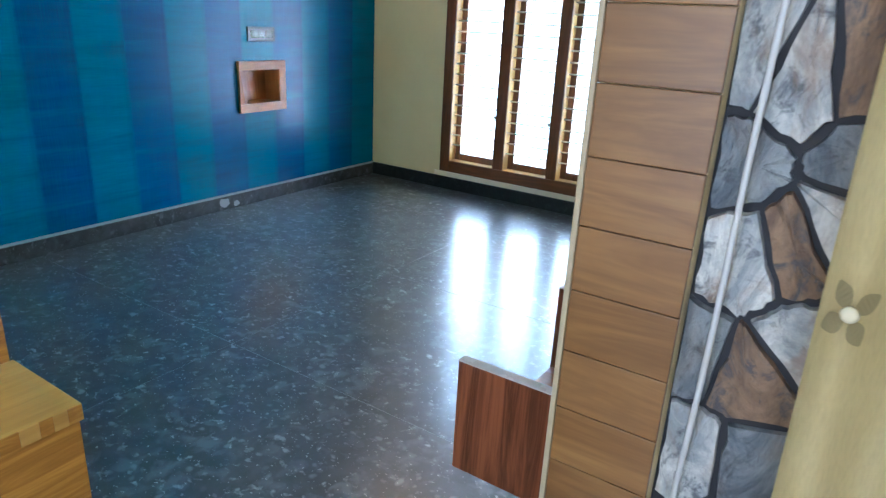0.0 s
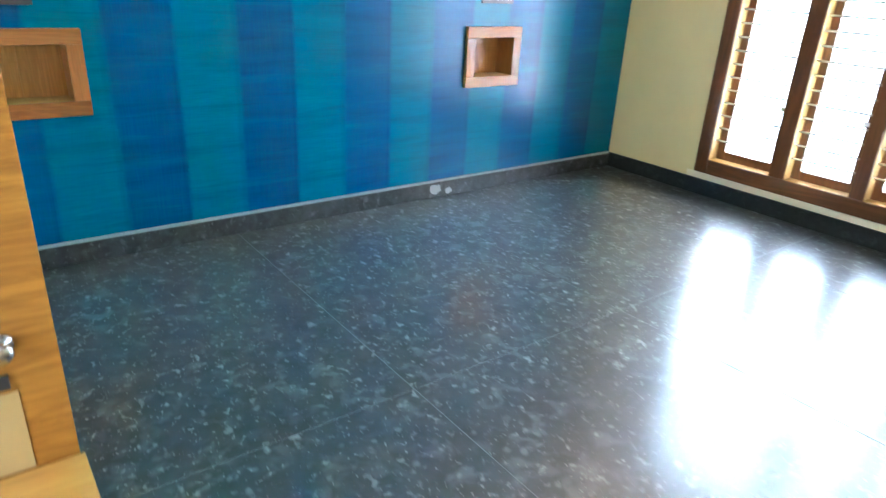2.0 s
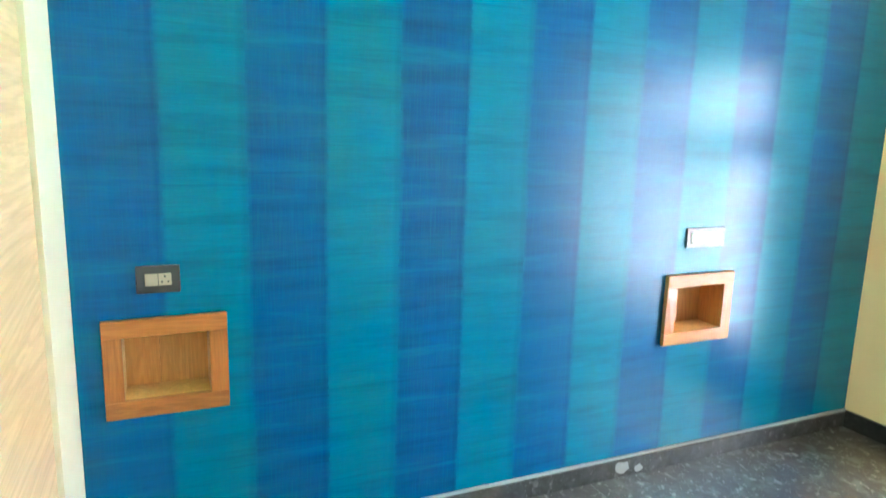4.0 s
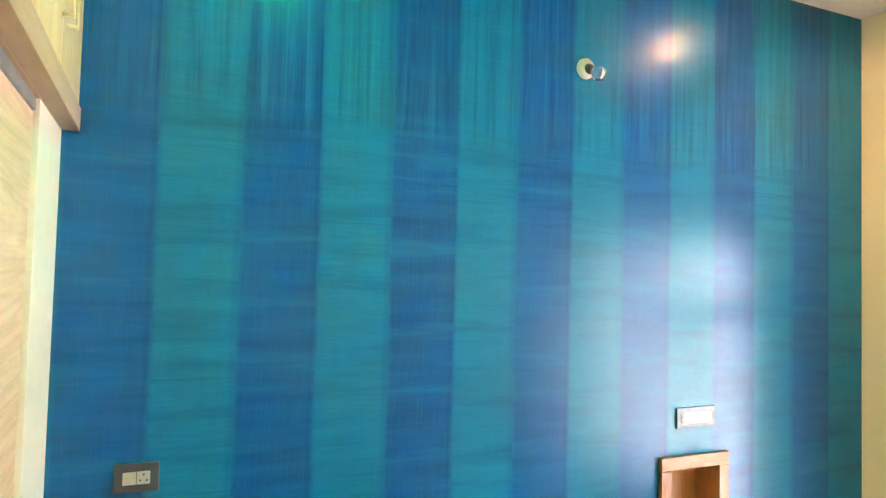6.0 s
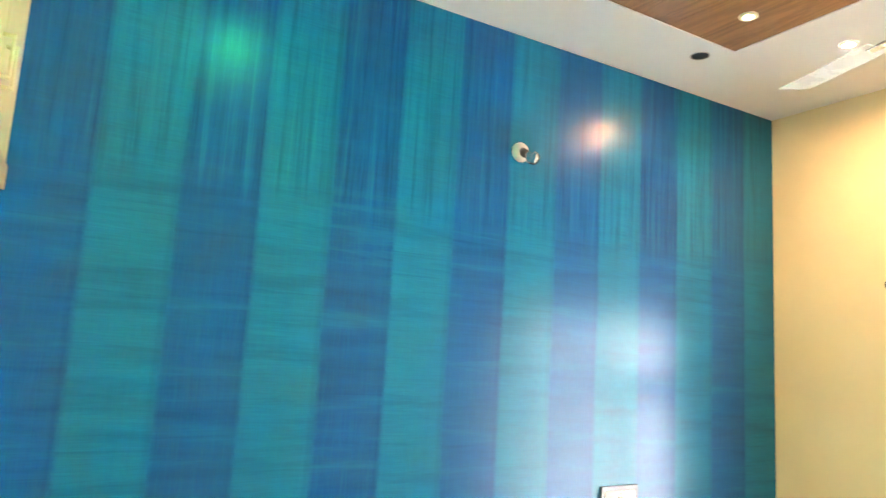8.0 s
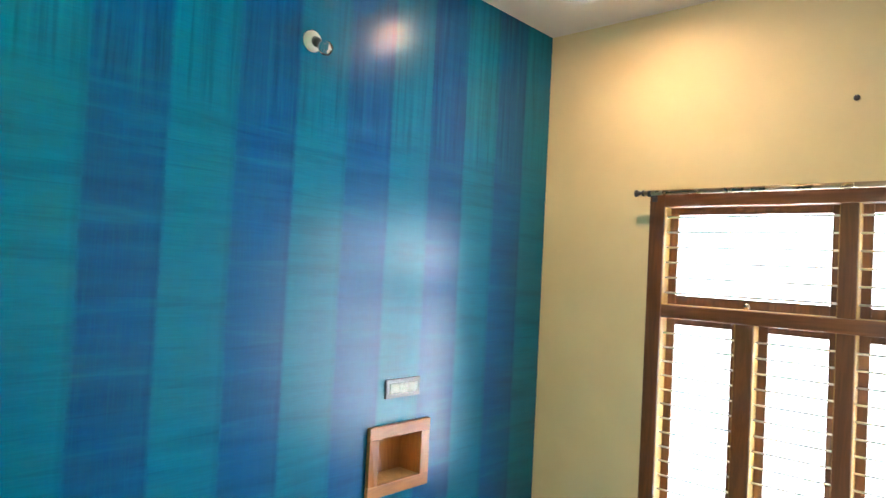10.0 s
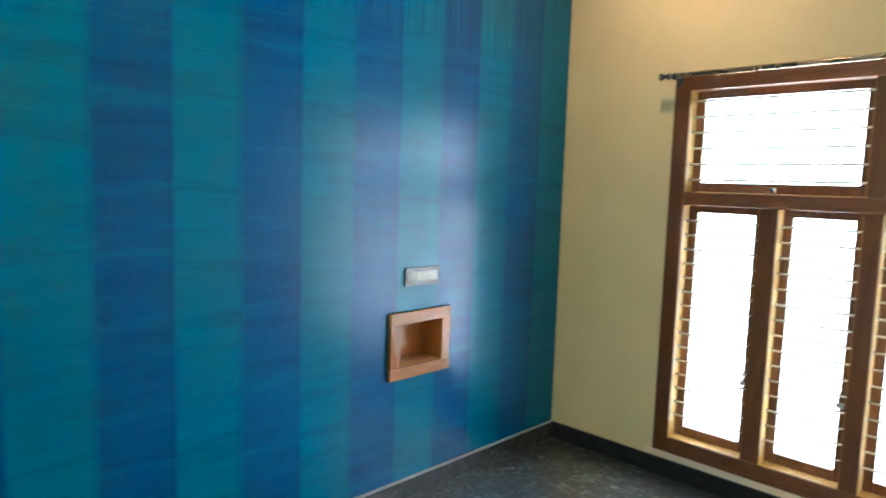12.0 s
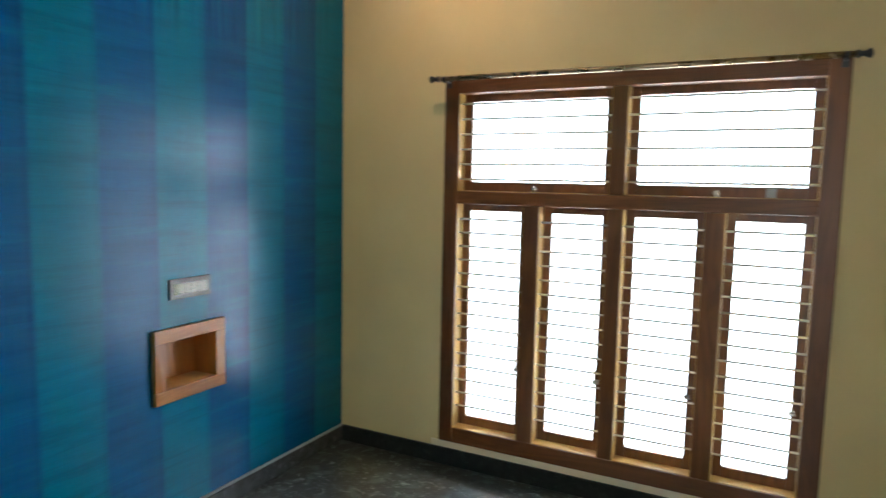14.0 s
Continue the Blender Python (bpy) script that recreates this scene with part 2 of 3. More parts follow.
BLUE = striped_paint()
CREAM = plaster("cream_wall_paint", (0.74, 0.625, 0.345), (0.68, 0.565, 0.305))
WHITE = plaster("white_ceiling_paint", (0.90, 0.88, 0.85), (0.87, 0.85, 0.82), 0.7)
EDGE = plaster("pale_edge_paint", (0.86, 0.77, 0.60), (0.80, 0.70, 0.53), 0.5)
GRANITE = granite()


def skirting():
    g = G("skirting_granite")
    c = g.coords()
    col = g.mix(g.ramp(g.noise(c, 30.0, 5), [(0.4, 0.0), (0.7, 1.0)]), (0.015, 0.016, 0.018), (0.023, 0.024, 0.026))
    col = g.mix(g.ramp(g.noise(c, 27.0, 4, 0.55, 0.9), [(0.55, 0.0), (0.68, 0.25)]), col, (0.09, 0.095, 0.095))
    return g.done(col, 0.28, 0, 0.4)


SKIRT = skirting()
SKIRT_W = granite("mottled_skirting", 0.22, 0.3, 0.42)
SKIRT_W.node_tree.nodes["Principled BSDF"].inputs["Coat Weight"].default_value = 0.0
SKIRT_W.node_tree.nodes["Principled BSDF"].inputs["IOR"].default_value = 1.4
GROUT = plain("pale_grout", (0.20, 0.215, 0.22), 0.6)
BEAD = plain("plaster_bead", (0.30, 0.35, 0.38), 0.7)
TEAK_V = wood("teak_upright", (0.165, 0.060, 0.016), (0.065, 0.022, 0.006), "z", 1.0, 0.35)
TEAK_H = wood("teak_level", (0.165, 0.060, 0.016), (0.065, 0.022, 0.006), "x", 1.0, 0.35)
# lighter copy of the teak, with daylight put into the colour
TEAK_LIT = wood("daylit_teak_reveal", (0.42, 0.245, 0.052), (0.30, 0.155, 0.030), "z", 1.0, 0.4)
# wood of the window-side niche, window glare put into its paler colour
NICHE_GLARE_Y = wood("glare_niche_wood_level", (0.43, 0.18, 0.046), (0.28, 0.100, 0.023), "y", 1.2, 0.32)
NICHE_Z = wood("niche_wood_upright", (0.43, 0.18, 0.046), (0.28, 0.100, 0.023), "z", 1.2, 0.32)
# paler niche wood, with the light from the window in its colour
NICHE_LIT = wood("niche_lining_lit", (0.68, 0.40, 0.16), (0.52, 0.27, 0.10), "z", 1.2, 0.45)
TILE = wood("wood_tile", (0.26, 0.135, 0.036), (0.15, 0.068, 0.016), "x", 0.8, 0.35)
CEIL_WOOD = wood("ceiling_veneer", (0.32, 0.15, 0.06), (0.13, 0.052, 0.02), "x", 0.9, 0.3)
GOLD_Y = wood("golden_veneer", (0.48, 0.24, 0.034), (0.25, 0.098, 0.011), "y", 1.8, 0.4)
GOLD_TOP = wood("golden_top", (0.58, 0.35, 0.085), (0.44, 0.235, 0.045), "y", 0.8, 0.4)
ASH = wood("pale_ash", (0.68, 0.46, 0.27), (0.48, 0.29, 0.145), "x", 0.55, 0.42, 1.8)
ASH_LOFT = wood("pale_loft_board", (0.64, 0.41, 0.20), (0.49, 0.285, 0.125), "z", 0.8, 0.42, 1.6)
RAIL = wood("brown_rail", (0.42, 0.24, 0.12), (0.30, 0.15, 0.07), "x", 0.8, 0.4)
MAHOG = wood("red_brown_board", (0.21, 0.068, 0.024), (0.050, 0.015, 0.008), "z", 1.3, 0.22)
ORANGE = wood("orange_board", (0.40, 0.17, 0.06), (0.28, 0.10, 0.03), "x", 0.9, 0.22)
# the same frame wood for the other niche, without that glare
RED_Y = wood("red_niche_wood_level", (0.38, 0.135, 0.032), (0.22, 0.070, 0.015), "y", 1.2, 0.38)
RED_Z = wood("red_niche_wood_upright", (0.38, 0.135, 0.032), (0.22, 0.070, 0.015), "z", 1.2, 0.38)
POLE = plain("satin_brown_metal", (0.36, 0.27, 0.17), 0.28, 0.8)
BEADING = plain("beige_beading", (0.42, 0.35, 0.21), 0.5)
EDGING = plain("pale_board_edge", (0.50, 0.42, 0.38), 0.25)
STONE_PALE = cladding_stone("pale_split_stone", (0.30, 0.32, 0.32), (0.66, 0.65, 0.59), (0.26, 0.14, 0.055), 0.5)
STONE_SLATE = cladding_stone("slate_split_stone", (0.10, 0.12, 0.14), (0.28, 0.30, 0.30), (0.18, 0.11, 0.06), 0.25)
STONE_RUST = cladding_stone("rust_split_stone", (0.14, 0.085, 0.05), (0.32, 0.21, 0.12), (0.10, 0.075, 0.06), 0.5)
JOINT = plain("black_joint", (0.02, 0.02, 0.022), 0.7)
CLOTH = cloth()
STITCH = plain("olive_stitching", (0.40, 0.325, 0.15), 0.8)
PEARL = plain("pale_stitching", (0.58, 0.52, 0.34), 0.6)
STEEL = plain("brushed_steel", (0.62, 0.61, 0.58), 0.25, 1.0)
BRASS = plain("satin_brass", (0.74, 0.60, 0.34), 0.35, 0.7)
BAR = plain("pale_bar_paint", (0.74, 0.72, 0.69), 0.35)
BRASS_PALE = plain("pale_lock_metal", (0.56, 0.44, 0.20), 0.4, 0.3)
DARK = plain("dark_plastic", (0.035, 0.036, 0.04), 0.35)
SWITCH = plain("white_plastic", (0.88, 0.88, 0.87), 0.18)
BEIGE = plain("beige_plastic", (0.36, 0.33, 0.26), 0.35)
PAPER = plain("white_paper", (0.32, 0.335, 0.35), 0.6)
ENAMEL = plain("cream_enamel", (0.86, 0.82, 0.70), 0.25)
PORCELAIN = plain("white_holder", (0.78, 0.77, 0.74), 0.3)
ALU = plain("dull_aluminium", (0.30, 0.29, 0.28), 0.35, 1.0)
GLASS = clear_glass("clear_glass")
CORD = plain("white_cord", (0.56, 0.56, 0.54), 0.5)
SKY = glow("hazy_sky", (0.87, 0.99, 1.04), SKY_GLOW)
# glow weighted low and west by hand, to brighten ceiling and floor reflection
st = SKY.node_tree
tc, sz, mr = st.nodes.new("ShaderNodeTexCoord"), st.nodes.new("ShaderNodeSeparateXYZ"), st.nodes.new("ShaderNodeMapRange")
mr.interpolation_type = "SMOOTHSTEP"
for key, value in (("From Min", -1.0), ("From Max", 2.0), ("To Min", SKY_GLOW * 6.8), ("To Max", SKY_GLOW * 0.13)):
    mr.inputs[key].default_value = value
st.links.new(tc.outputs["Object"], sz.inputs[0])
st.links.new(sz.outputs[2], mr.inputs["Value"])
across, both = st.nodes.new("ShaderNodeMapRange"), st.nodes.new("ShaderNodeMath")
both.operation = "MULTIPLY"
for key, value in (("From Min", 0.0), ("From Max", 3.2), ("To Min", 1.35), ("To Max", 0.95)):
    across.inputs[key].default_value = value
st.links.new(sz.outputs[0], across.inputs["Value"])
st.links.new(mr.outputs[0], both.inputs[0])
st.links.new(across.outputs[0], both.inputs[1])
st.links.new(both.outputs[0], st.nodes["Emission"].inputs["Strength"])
HALL_SKY = glow("assumed_hall_sky", (1.0, 0.97, 0.92), HALL_SKY_GLOW)
WARM = glow("warm_lamp", (1.0, 0.63, 0.37), LAMP_WARM)
DIM = glow("dim_warm_lamp", (1.0, 0.78, 0.36), LAMP_DIM)
GREEN = glow("green_lamp", (0.01, 1.0, 0.30), LAMP_GREEN)

# ---- building blocks ----


def box(bm, x0, x1, y0, y1, z0, z1, bevel=0.0):
    made = bmesh.ops.create_cube(bm, size=1.0)["verts"]
    for v in made:
        v.co = Vector((x0 + (v.co.x + 0.5) * (x1 - x0), y0 + (v.co.y + 0.5) * (y1 - y0), z0 + (v.co.z + 0.5) * (z1 - z0)))
    if bevel:
        edges = list({e for v in made for e in v.link_edges})
        bmesh.ops.bevel(bm, geom=edges, offset=bevel, segments=2, affect="EDGES", profile=0.6)
    return bm


def B(*a, **k):
    return box(bmesh.new(), *a, **k)


def rod(bm, a, b, r, sides=12, r2=None):
    a, b = Vector(a), Vector(b)
    m = Matrix.Translation((a + b) / 2) @ (b - a).to_track_quat("Z", "Y").to_matrix().to_4x4()
    bmesh.ops.create_cone(bm, cap_ends=True, segments=sides, radius1=r, radius2=r if r2 is None else r2, depth=(b - a).length, matrix=m)
    return bm


def lathe(profile, at, axis, sides=24):
    """A turned shape: (radius, height) pairs round an axis through at."""
    bm = bmesh.new()
    turn = Vector(axis).to_track_quat("Z", "Y").to_matrix().to_4x4()
    m = Matrix.Translation(at) @ turn
    rings = []
    for r, h in profile:
        rings.append([bm.verts.new(m @ Vector((max(r, 0.0004) * math.cos(2 * math.pi * i / sides), max(r, 0.0004) * math.sin(2 * math.pi * i / sides), h))) for i in range(sides)])
    for p, q in zip(rings, rings[1:]):
        for i in range(sides):
            bm.faces.new((p[i], p[(i + 1) % sides], q[(i + 1) % sides], q[i]))
    bm.faces.new(rings[0][::-1]), bm.faces.new(rings[-1])
    return bm


def mesh_of(bm, name, material, smooth=False):
    bmesh.ops.recalc_face_normals(bm, faces=bm.faces)
    me = bpy.data.meshes.new(name)
    bm.to_mesh(me)
    bm.free()
    me.materials.append(material)
    if smooth:
        for p in me.polygons:
            p.use_smooth = True
    return me


def thing(name, at, label, category, group="", kind=""):
    ob = new(name)
    ob.location = at
    ob.empty_display_size = 0.1
    bpy.context.view_layer.update()
    return tagged(ob, label, category, group, kind)


def whole(name, bm, material, label, category="", group="", kind="", smooth=False):
    return tagged(new(name, mesh_of(bm, name, material, smooth)), label, category, group, kind)


def part(name, bm, material, parent, label="", smooth=False):
    ob = new(name, mesh_of(bm, name, material, smooth))
    ob.parent = parent
    if parent.type == "EMPTY":
        ob.matrix_parent_inverse = Matrix.Translation(-parent.location)
    if label:
        ob["label"] = label
    return ob


def pierced(axis, u0, u1, z0, z1, d0, d1, holes):
    """A wall slab with rectangular openings right through it. axis: the level direction it runs along."""
    bm = bmesh.new()
    us = sorted({u0, u1, *[h[0] for h in holes], *[h[1] for h in holes]})
    zs = sorted({z0, z1, *[h[2] for h in holes], *[h[3] for h in holes]})

    def pt(u, d, z):
        return bm.verts.new((u, d, z) if axis == "x" else (d, u, z))

    def quad(a, b, c, d):
        bm.faces.new([pt(*p) for p in (a, b, c, d)])

    for i in range(len(us) - 1):
        for j in range(len(zs) - 1):
            a, b, c, d = us[i], us[i + 1], zs[j], zs[j + 1]
            if any(h[0] <= a and b <= h[1] and h[2] <= c and d <= h[3] for h in holes):
                continue
            quad((a, d0, c), (b, d0, c), (b, d0, d), (a, d0, d))
            quad((a, d1, c), (b, d1, c), (b, d1, d), (a, d1, d))
    for a, b, c, d in [(u0, u1, z0, z1), *holes]:
        quad((a, d0, c), (a, d1, c), (a, d1, d), (a, d0, d))
        quad((b, d0, c), (b, d1, c), (b, d1, d), (b, d0, d))
        quad((a, d0, c), (b, d0, c), (b, d1, c), (a, d1, c))
        quad((a, d0, d), (b, d0, d), (b, d1, d), (a, d1, d))
    bmesh.ops.remove_doubles(bm, verts=bm.verts, dist=0.0002)
    return bm


# ---- shell of the room and the hall ----
H = 3.125
FLOOR_Z = 0.055
ROOM_E, ROOM_N, ROOM_S = 3.04, 4.2, 0.598
HALL_W, HALL_E, HALL_S = 1.86, 4.7, -1.45
WIN = (0.668, 2.502, 0.19, 2.155)
NICHES = ((0.672, 1.038), (2.868, 3.255))
NICHE_Z0, NICHE_Z1 = 0.656, 0.974

west = whole("wall_west", pierced("y", ROOM_S - 0.3, ROOM_N + 0.2, 0, H, -0.2, 0, [(a + 0.03, b - 0.03, NICHE_Z0 + 0.03, NICHE_Z1 - 0.03) for a, b in NICHES]), BLUE,
             "accent wall painted in blue and teal vertical stripes", "wall", kind="structure")
north = whole("wall_north", pierced("x", 0, ROOM_E + 0.167, 0, H, ROOM_N, ROOM_N + 0.12, [WIN]), CREAM, "cream painted wall with a large wooden window", "wall", kind="structure")
east = whole("wall_east", B(ROOM_E, ROOM_E + 0.167, 1.012, ROOM_N, 0, H), CREAM, "cream painted side wall ending in wood tiles", "wall", kind="structure")
south = whole("wall_south", B(0, 0.39, 0.0, ROOM_S, 0, 2.128), EDGE, "pale cream pier between wardrobe and blue wall", "wall", kind="structure")
whole("wall_south_back", B(0, HALL_W - 0.12, -0.12, 0, 0, H), CREAM, "plain cream wall behind the wardrobe", "wall", kind="structure")
whole("wall_hall_west", B(HALL_W - 0.12, HALL_W, HALL_S, 0.0, 0, H), CREAM, "plain cream hall wall", "wall", kind="structure")
# the opening is unseen, added so that daylight reaches the hall
whole("wall_hall_south", pierced("x", HALL_W - 0.12, HALL_E + 0.12, 0, H, HALL_S - 0.12, HALL_S, [(2.5, 4.3, 0.4, 2.4)]), CREAM, "plain cream hall wall", "wall", kind="structure")
whole("wall_hall_east", B(HALL_E, HALL_E + 0.12, HALL_S, 1.2, 0, H), CREAM, "plain cream hall wall", "wall", kind="structure")
stone_wall = whole("wall_stone", B(ROOM_E + 0.167, HALL_E, 1.046, 1.2, 0, H), JOINT, "hall wall clad in split grey and rust stone", "wall", kind="structure")

# ceiling: white slab with a veneered panel let into it
WOOD_C = (0.432, 2.60, 1.25, 3.30)
ceiling_bm = pierced("x", -0.2, HALL_E + 0.12, HALL_S - 0.12, ROOM_N + 0.2, H, H + 0.12, [WOOD_C])
for v in ceiling_bm.verts:
    v.co.y, v.co.z = v.co.z, v.co.y
whole("ceiling", ceiling_bm, WHITE, "white painted ceiling with a brown wood panel", "ceiling", kind="structure")
cp = bmesh.new()
wdt = (WOOD_C[3] - WOOD_C[2]) / 5
for i in range(5):
    box(cp, WOOD_C[0], WOOD_C[1], WOOD_C[2] + i * wdt + 0.0015, WOOD_C[2] + (i + 1) * wdt - 0.0015, H + 0.006, H + 0.03)
whole("ceiling_panel", cp, CEIL_WOOD, "brown veneered ceiling panel let into the white ceiling", "ceiling panel", kind="structure")

floor_bm = B(-0.2, ROOM_E + 0.167, 1.2005, ROOM_N + 0.12, -0.12, FLOOR_Z - 0.0010)
box(floor_bm, -0.2, HALL_E + 0.12, -0.12, 1.2, -0.12, FLOOR_Z - 0.0010)
box(floor_bm, HALL_W - 0.12, HALL_E + 0.12, HALL_S - 0.12, -0.1205, -0.12, FLOOR_Z - 0.0010)
floor = whole("floor", floor_bm, GROUT, "black speckled polished granite floor slabs", "floor", kind="structure")

# skirting
sk = whole("baseboard_west", B(0, 0.014, ROOM_S, ROOM_N, FLOOR_Z + 0.0005, 0.140, bevel=0.002), SKIRT_W, "black granite skirting along the blue wall", "skirting", kind="structure")
whole("baseboard_north", B(0.014, ROOM_E - 0.014, ROOM_N - 0.014, ROOM_N, FLOOR_Z + 0.0005, 0.150, bevel=0.002), SKIRT, "black granite skirting under the window", "skirting", kind="structure")
whole("baseboard_east", B(ROOM_E - 0.014, ROOM_E, 1.03, ROOM_N, FLOOR_Z + 0.0005, 0.145, bevel=0.002), SKIRT, "black granite skirting on the side wall", "skirting", kind="structure")
whole("baseboard_south", B(0.014, 0.385, ROOM_S, ROOM_S + 0.012, FLOOR_Z + 0.0005, 0.142, bevel=0.002), EDGE, "pale cream skirting on the pier", "skirting", kind="structure")
whole("trim_west", B(0, 0.009, ROOM_S, ROOM_N, 0.1405, 0.154, bevel=0.002), BEAD, "pale plaster bead on top of the skirting", "trim", kind="structure")
whole("trim_east", B(ROOM_E - 0.009, ROOM_E + 0.0005, 0.996, 1.0115, 0, H, bevel=0.002), BEADING, "pale edge strip on the wall end", "trim", kind="structure")
whole("trim_window", B(0.62, 2.55, ROOM_N - 0.006, ROOM_N, 0.152, 0.188, bevel=0.002), EDGE, "pale plaster strip under the window", "trim", kind="structure")

# ---- window ----


def window():
    x0, x1, z0, z1 = WIN
    yf, yb = ROOM_N - 0.012, ROOM_N + 0.066
    w = thing("window_1", ((x0 + x1) / 2, ROOM_N, z0), "brown teak window with six lights and steel bars", "window", kind="structure")
    m = 0.082
    part("window_frame", B(x0, x0 + m, yf, yb, z0, z1, bevel=0.004), TEAK_V, w)
    part("window_frame", B(x1 - m, x1, yf, yb, z0, z1, bevel=0.004), TEAK_V, w)
    part("window_frame", B(x0 + m, x1 - m, yf, yb, z1 - 0.075, z1, bevel=0.004), TEAK_H, w)
    part("window_sill", B(x0 + m, x1 - m, yf, yb, z0, z0 + 0.085, bevel=0.004), TEAK_H, w)
    xc = (x0 + x1) / 2
    part("transom", B(x0 + m, x1 - m, yf, yb, 1.505, 1.572, bevel=0.004), TEAK_H, w)
    part("mullion", B(xc - 0.036, xc + 0.036, yf + 0.001, yb, z0 + 0.085, 1.505, bevel=0.004), TEAK_V, w)
    part("mullion", B(xc - 0.036, xc + 0.036, yf + 0.001, yb, 1.572, z1 - 0.075, bevel=0.004), TEAK_V, w)
    for c in (1.165, 2.025):
        part("mullion", B(c - 0.042, c + 0.042, yf + 0.002, yb, z0 + 0.085, 1.505, bevel=0.004), TEAK_V, w)
    lights = [(x0 + m, 1.165 - 0.042, z0 + 0.085, 1.505), (1.165 + 0.042, xc - 0.036, z0 + 0.085, 1.505), (xc + 0.036, 2.025 - 0.042, z0 + 0.085, 1.505),
              (2.025 + 0.042, x1 - m, z0 + 0.085, 1.505), (x0 + m, xc - 0.036, 1.572, z1 - 0.075), (xc + 0.036, x1 - m, 1.572, z1 - 0.075)]
    for i, (a, b, c, d) in enumerate(lights):
        # thin strips added on the reveal, coloured as the teak looks in daylight
        part("reveal_strip", B(a, a + 0.003, yf + 0.006, yb, c + 0.003, d, bevel=0.0005), TEAK_LIT, w, "added golden strip, daylight on the reveal in its colour")
        part("reveal_strip", B(b - 0.003, b, yf + 0.006, yb, c + 0.003, d, bevel=0.0005), TEAK_LIT, w, "added golden strip, daylight on the reveal in its colour")
        part("reveal_strip", B(a, b, yf + 0.006, yb, c, c + 0.003, bevel=0.0005), TEAK_LIT, w, "added golden strip, daylight on the reveal in its colour")
        # outer casement with a pane
        s, ya, yc = 0.044, yb + 0.003, yb + 0.030
        sash = B(a - 0.012, a + s, ya, yc, c - 0.01, d + 0.01, bevel=0.003)
        box(sash, b - s, b + 0.012, ya, yc, c - 0.01, d + 0.01, bevel=0.003)
        box(sash, a + s, b - s, ya, yc, d - s * 0.85, d + 0.01, bevel=0.003)
        box(sash, a + s, b - s, ya, yc, c - 0.01, c + s * 1.15, bevel=0.003)
        cas = part("casement", sash, TEAK_V, w)
        pane = part("pane", B(a + s - 0.004, b - s + 0.004, yb + 0.014, yb + 0.018, c + s, d - s * 0.8), GLASS, cas)
        pane.visible_shadow = False
        n = 15 if i < 4 else 6
        for k in range(n):
            z = 1.424 - 0.0735 * k if i < 4 else 2.028 - 0.0786 * k
            part("bar", rod(bmesh.new(), (a - 0.004, ROOM_N + 0.026, z), (b + 0.004, ROOM_N + 0.026, z), 0.0050, 8), BAR, w, smooth=True)
        if i < 4:
            latch = B(b - s - 0.012, b - s + 0.018, yb - 0.012, yb + 0.004, 0.62, 0.645, bevel=0.002)
            rod(latch, (b - s + 0.003, yb - 0.02, 0.63), (b - s + 0.003, yb - 0.02, 0.70), 0.004, 8)
            part("latch", latch, STEEL, cas)
        else:
            xm = (a + b) / 2
            part("latch", lathe([(0.002, 0), (0.016, 0.001), (0.016, 0.004), (0.010, 0.007), (0.004, 0.008)], (xm, ya, c + 0.018), (0, -1, 0), 14), STEEL, cas, smooth=True)
    part("label", B(2.22, 2.26, yf - 0.0015, yf, 1.577, 1.62), PAPER, w, "small pale paper label")
    return w


window()

rodt = thing("curtain_rod", (1.585, ROOM_N, 2.12), "brown metal curtain rod on brackets above the window", "curtain rod")
yr, zr = ROOM_N - 0.075, 2.148
part("pole", rod(bmesh.new(), (0.665, yr, zr), (2.505, yr, zr), 0.0135, 16), POLE, rodt, "satin brown metal pole", smooth=True)
for s, x in ((-1, 0.665), (1, 2.505)):
    fin = lathe([(0.013, 0.0), (0.017, 0.004), (0.017, 0.010), (0.009, 0.016), (0.012, 0.03), (0.019, 0.042), (0.019, 0.05), (0.006, 0.056)], (x, yr, zr), (s, 0, 0), 16)
    part("finial", fin, DARK, rodt, smooth=True)
    br = rod(bmesh.new(), (x - s * 0.03, yr, zr - 0.012), (x - s * 0.03, ROOM_N, zr - 0.012), 0.006, 10)
    box(br, x - s * 0.03 - 0.014, x - s * 0.03 + 0.014, ROOM_N - 0.016, ROOM_N - 0.0125, zr - 0.04, zr + 0.006, bevel=0.001)
    rod(br, (x - s * 0.03 - 0.008, yr, zr - 0.004), (x - s * 0.03 + 0.008, yr, zr - 0.004), 0.017, 14)
    part("bracket", br, DARK, rodt)

whole("wall_plug", lathe([(0.012, 0), (0.014, 0.003), (0.010, 0.012), (0.004, 0.014)], (1.596, ROOM_N, 2.542), (0, -1, 0), 12), DARK, "small dark metal wall plug above the window", "wall plug", smooth=True)

# first sheet is unseen, added to light the hall through its assumed opening
whole("backdrop_south", B(-4, 11, HALL_S - 1.6, HALL_S - 1.58, -3, 7), HALL_SKY, "white sky sheet assumed beyond the unseen hall opening", "sky", kind="structure")
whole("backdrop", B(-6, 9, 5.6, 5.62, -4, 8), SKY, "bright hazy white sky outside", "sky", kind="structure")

# ---- blue wall fittings ----


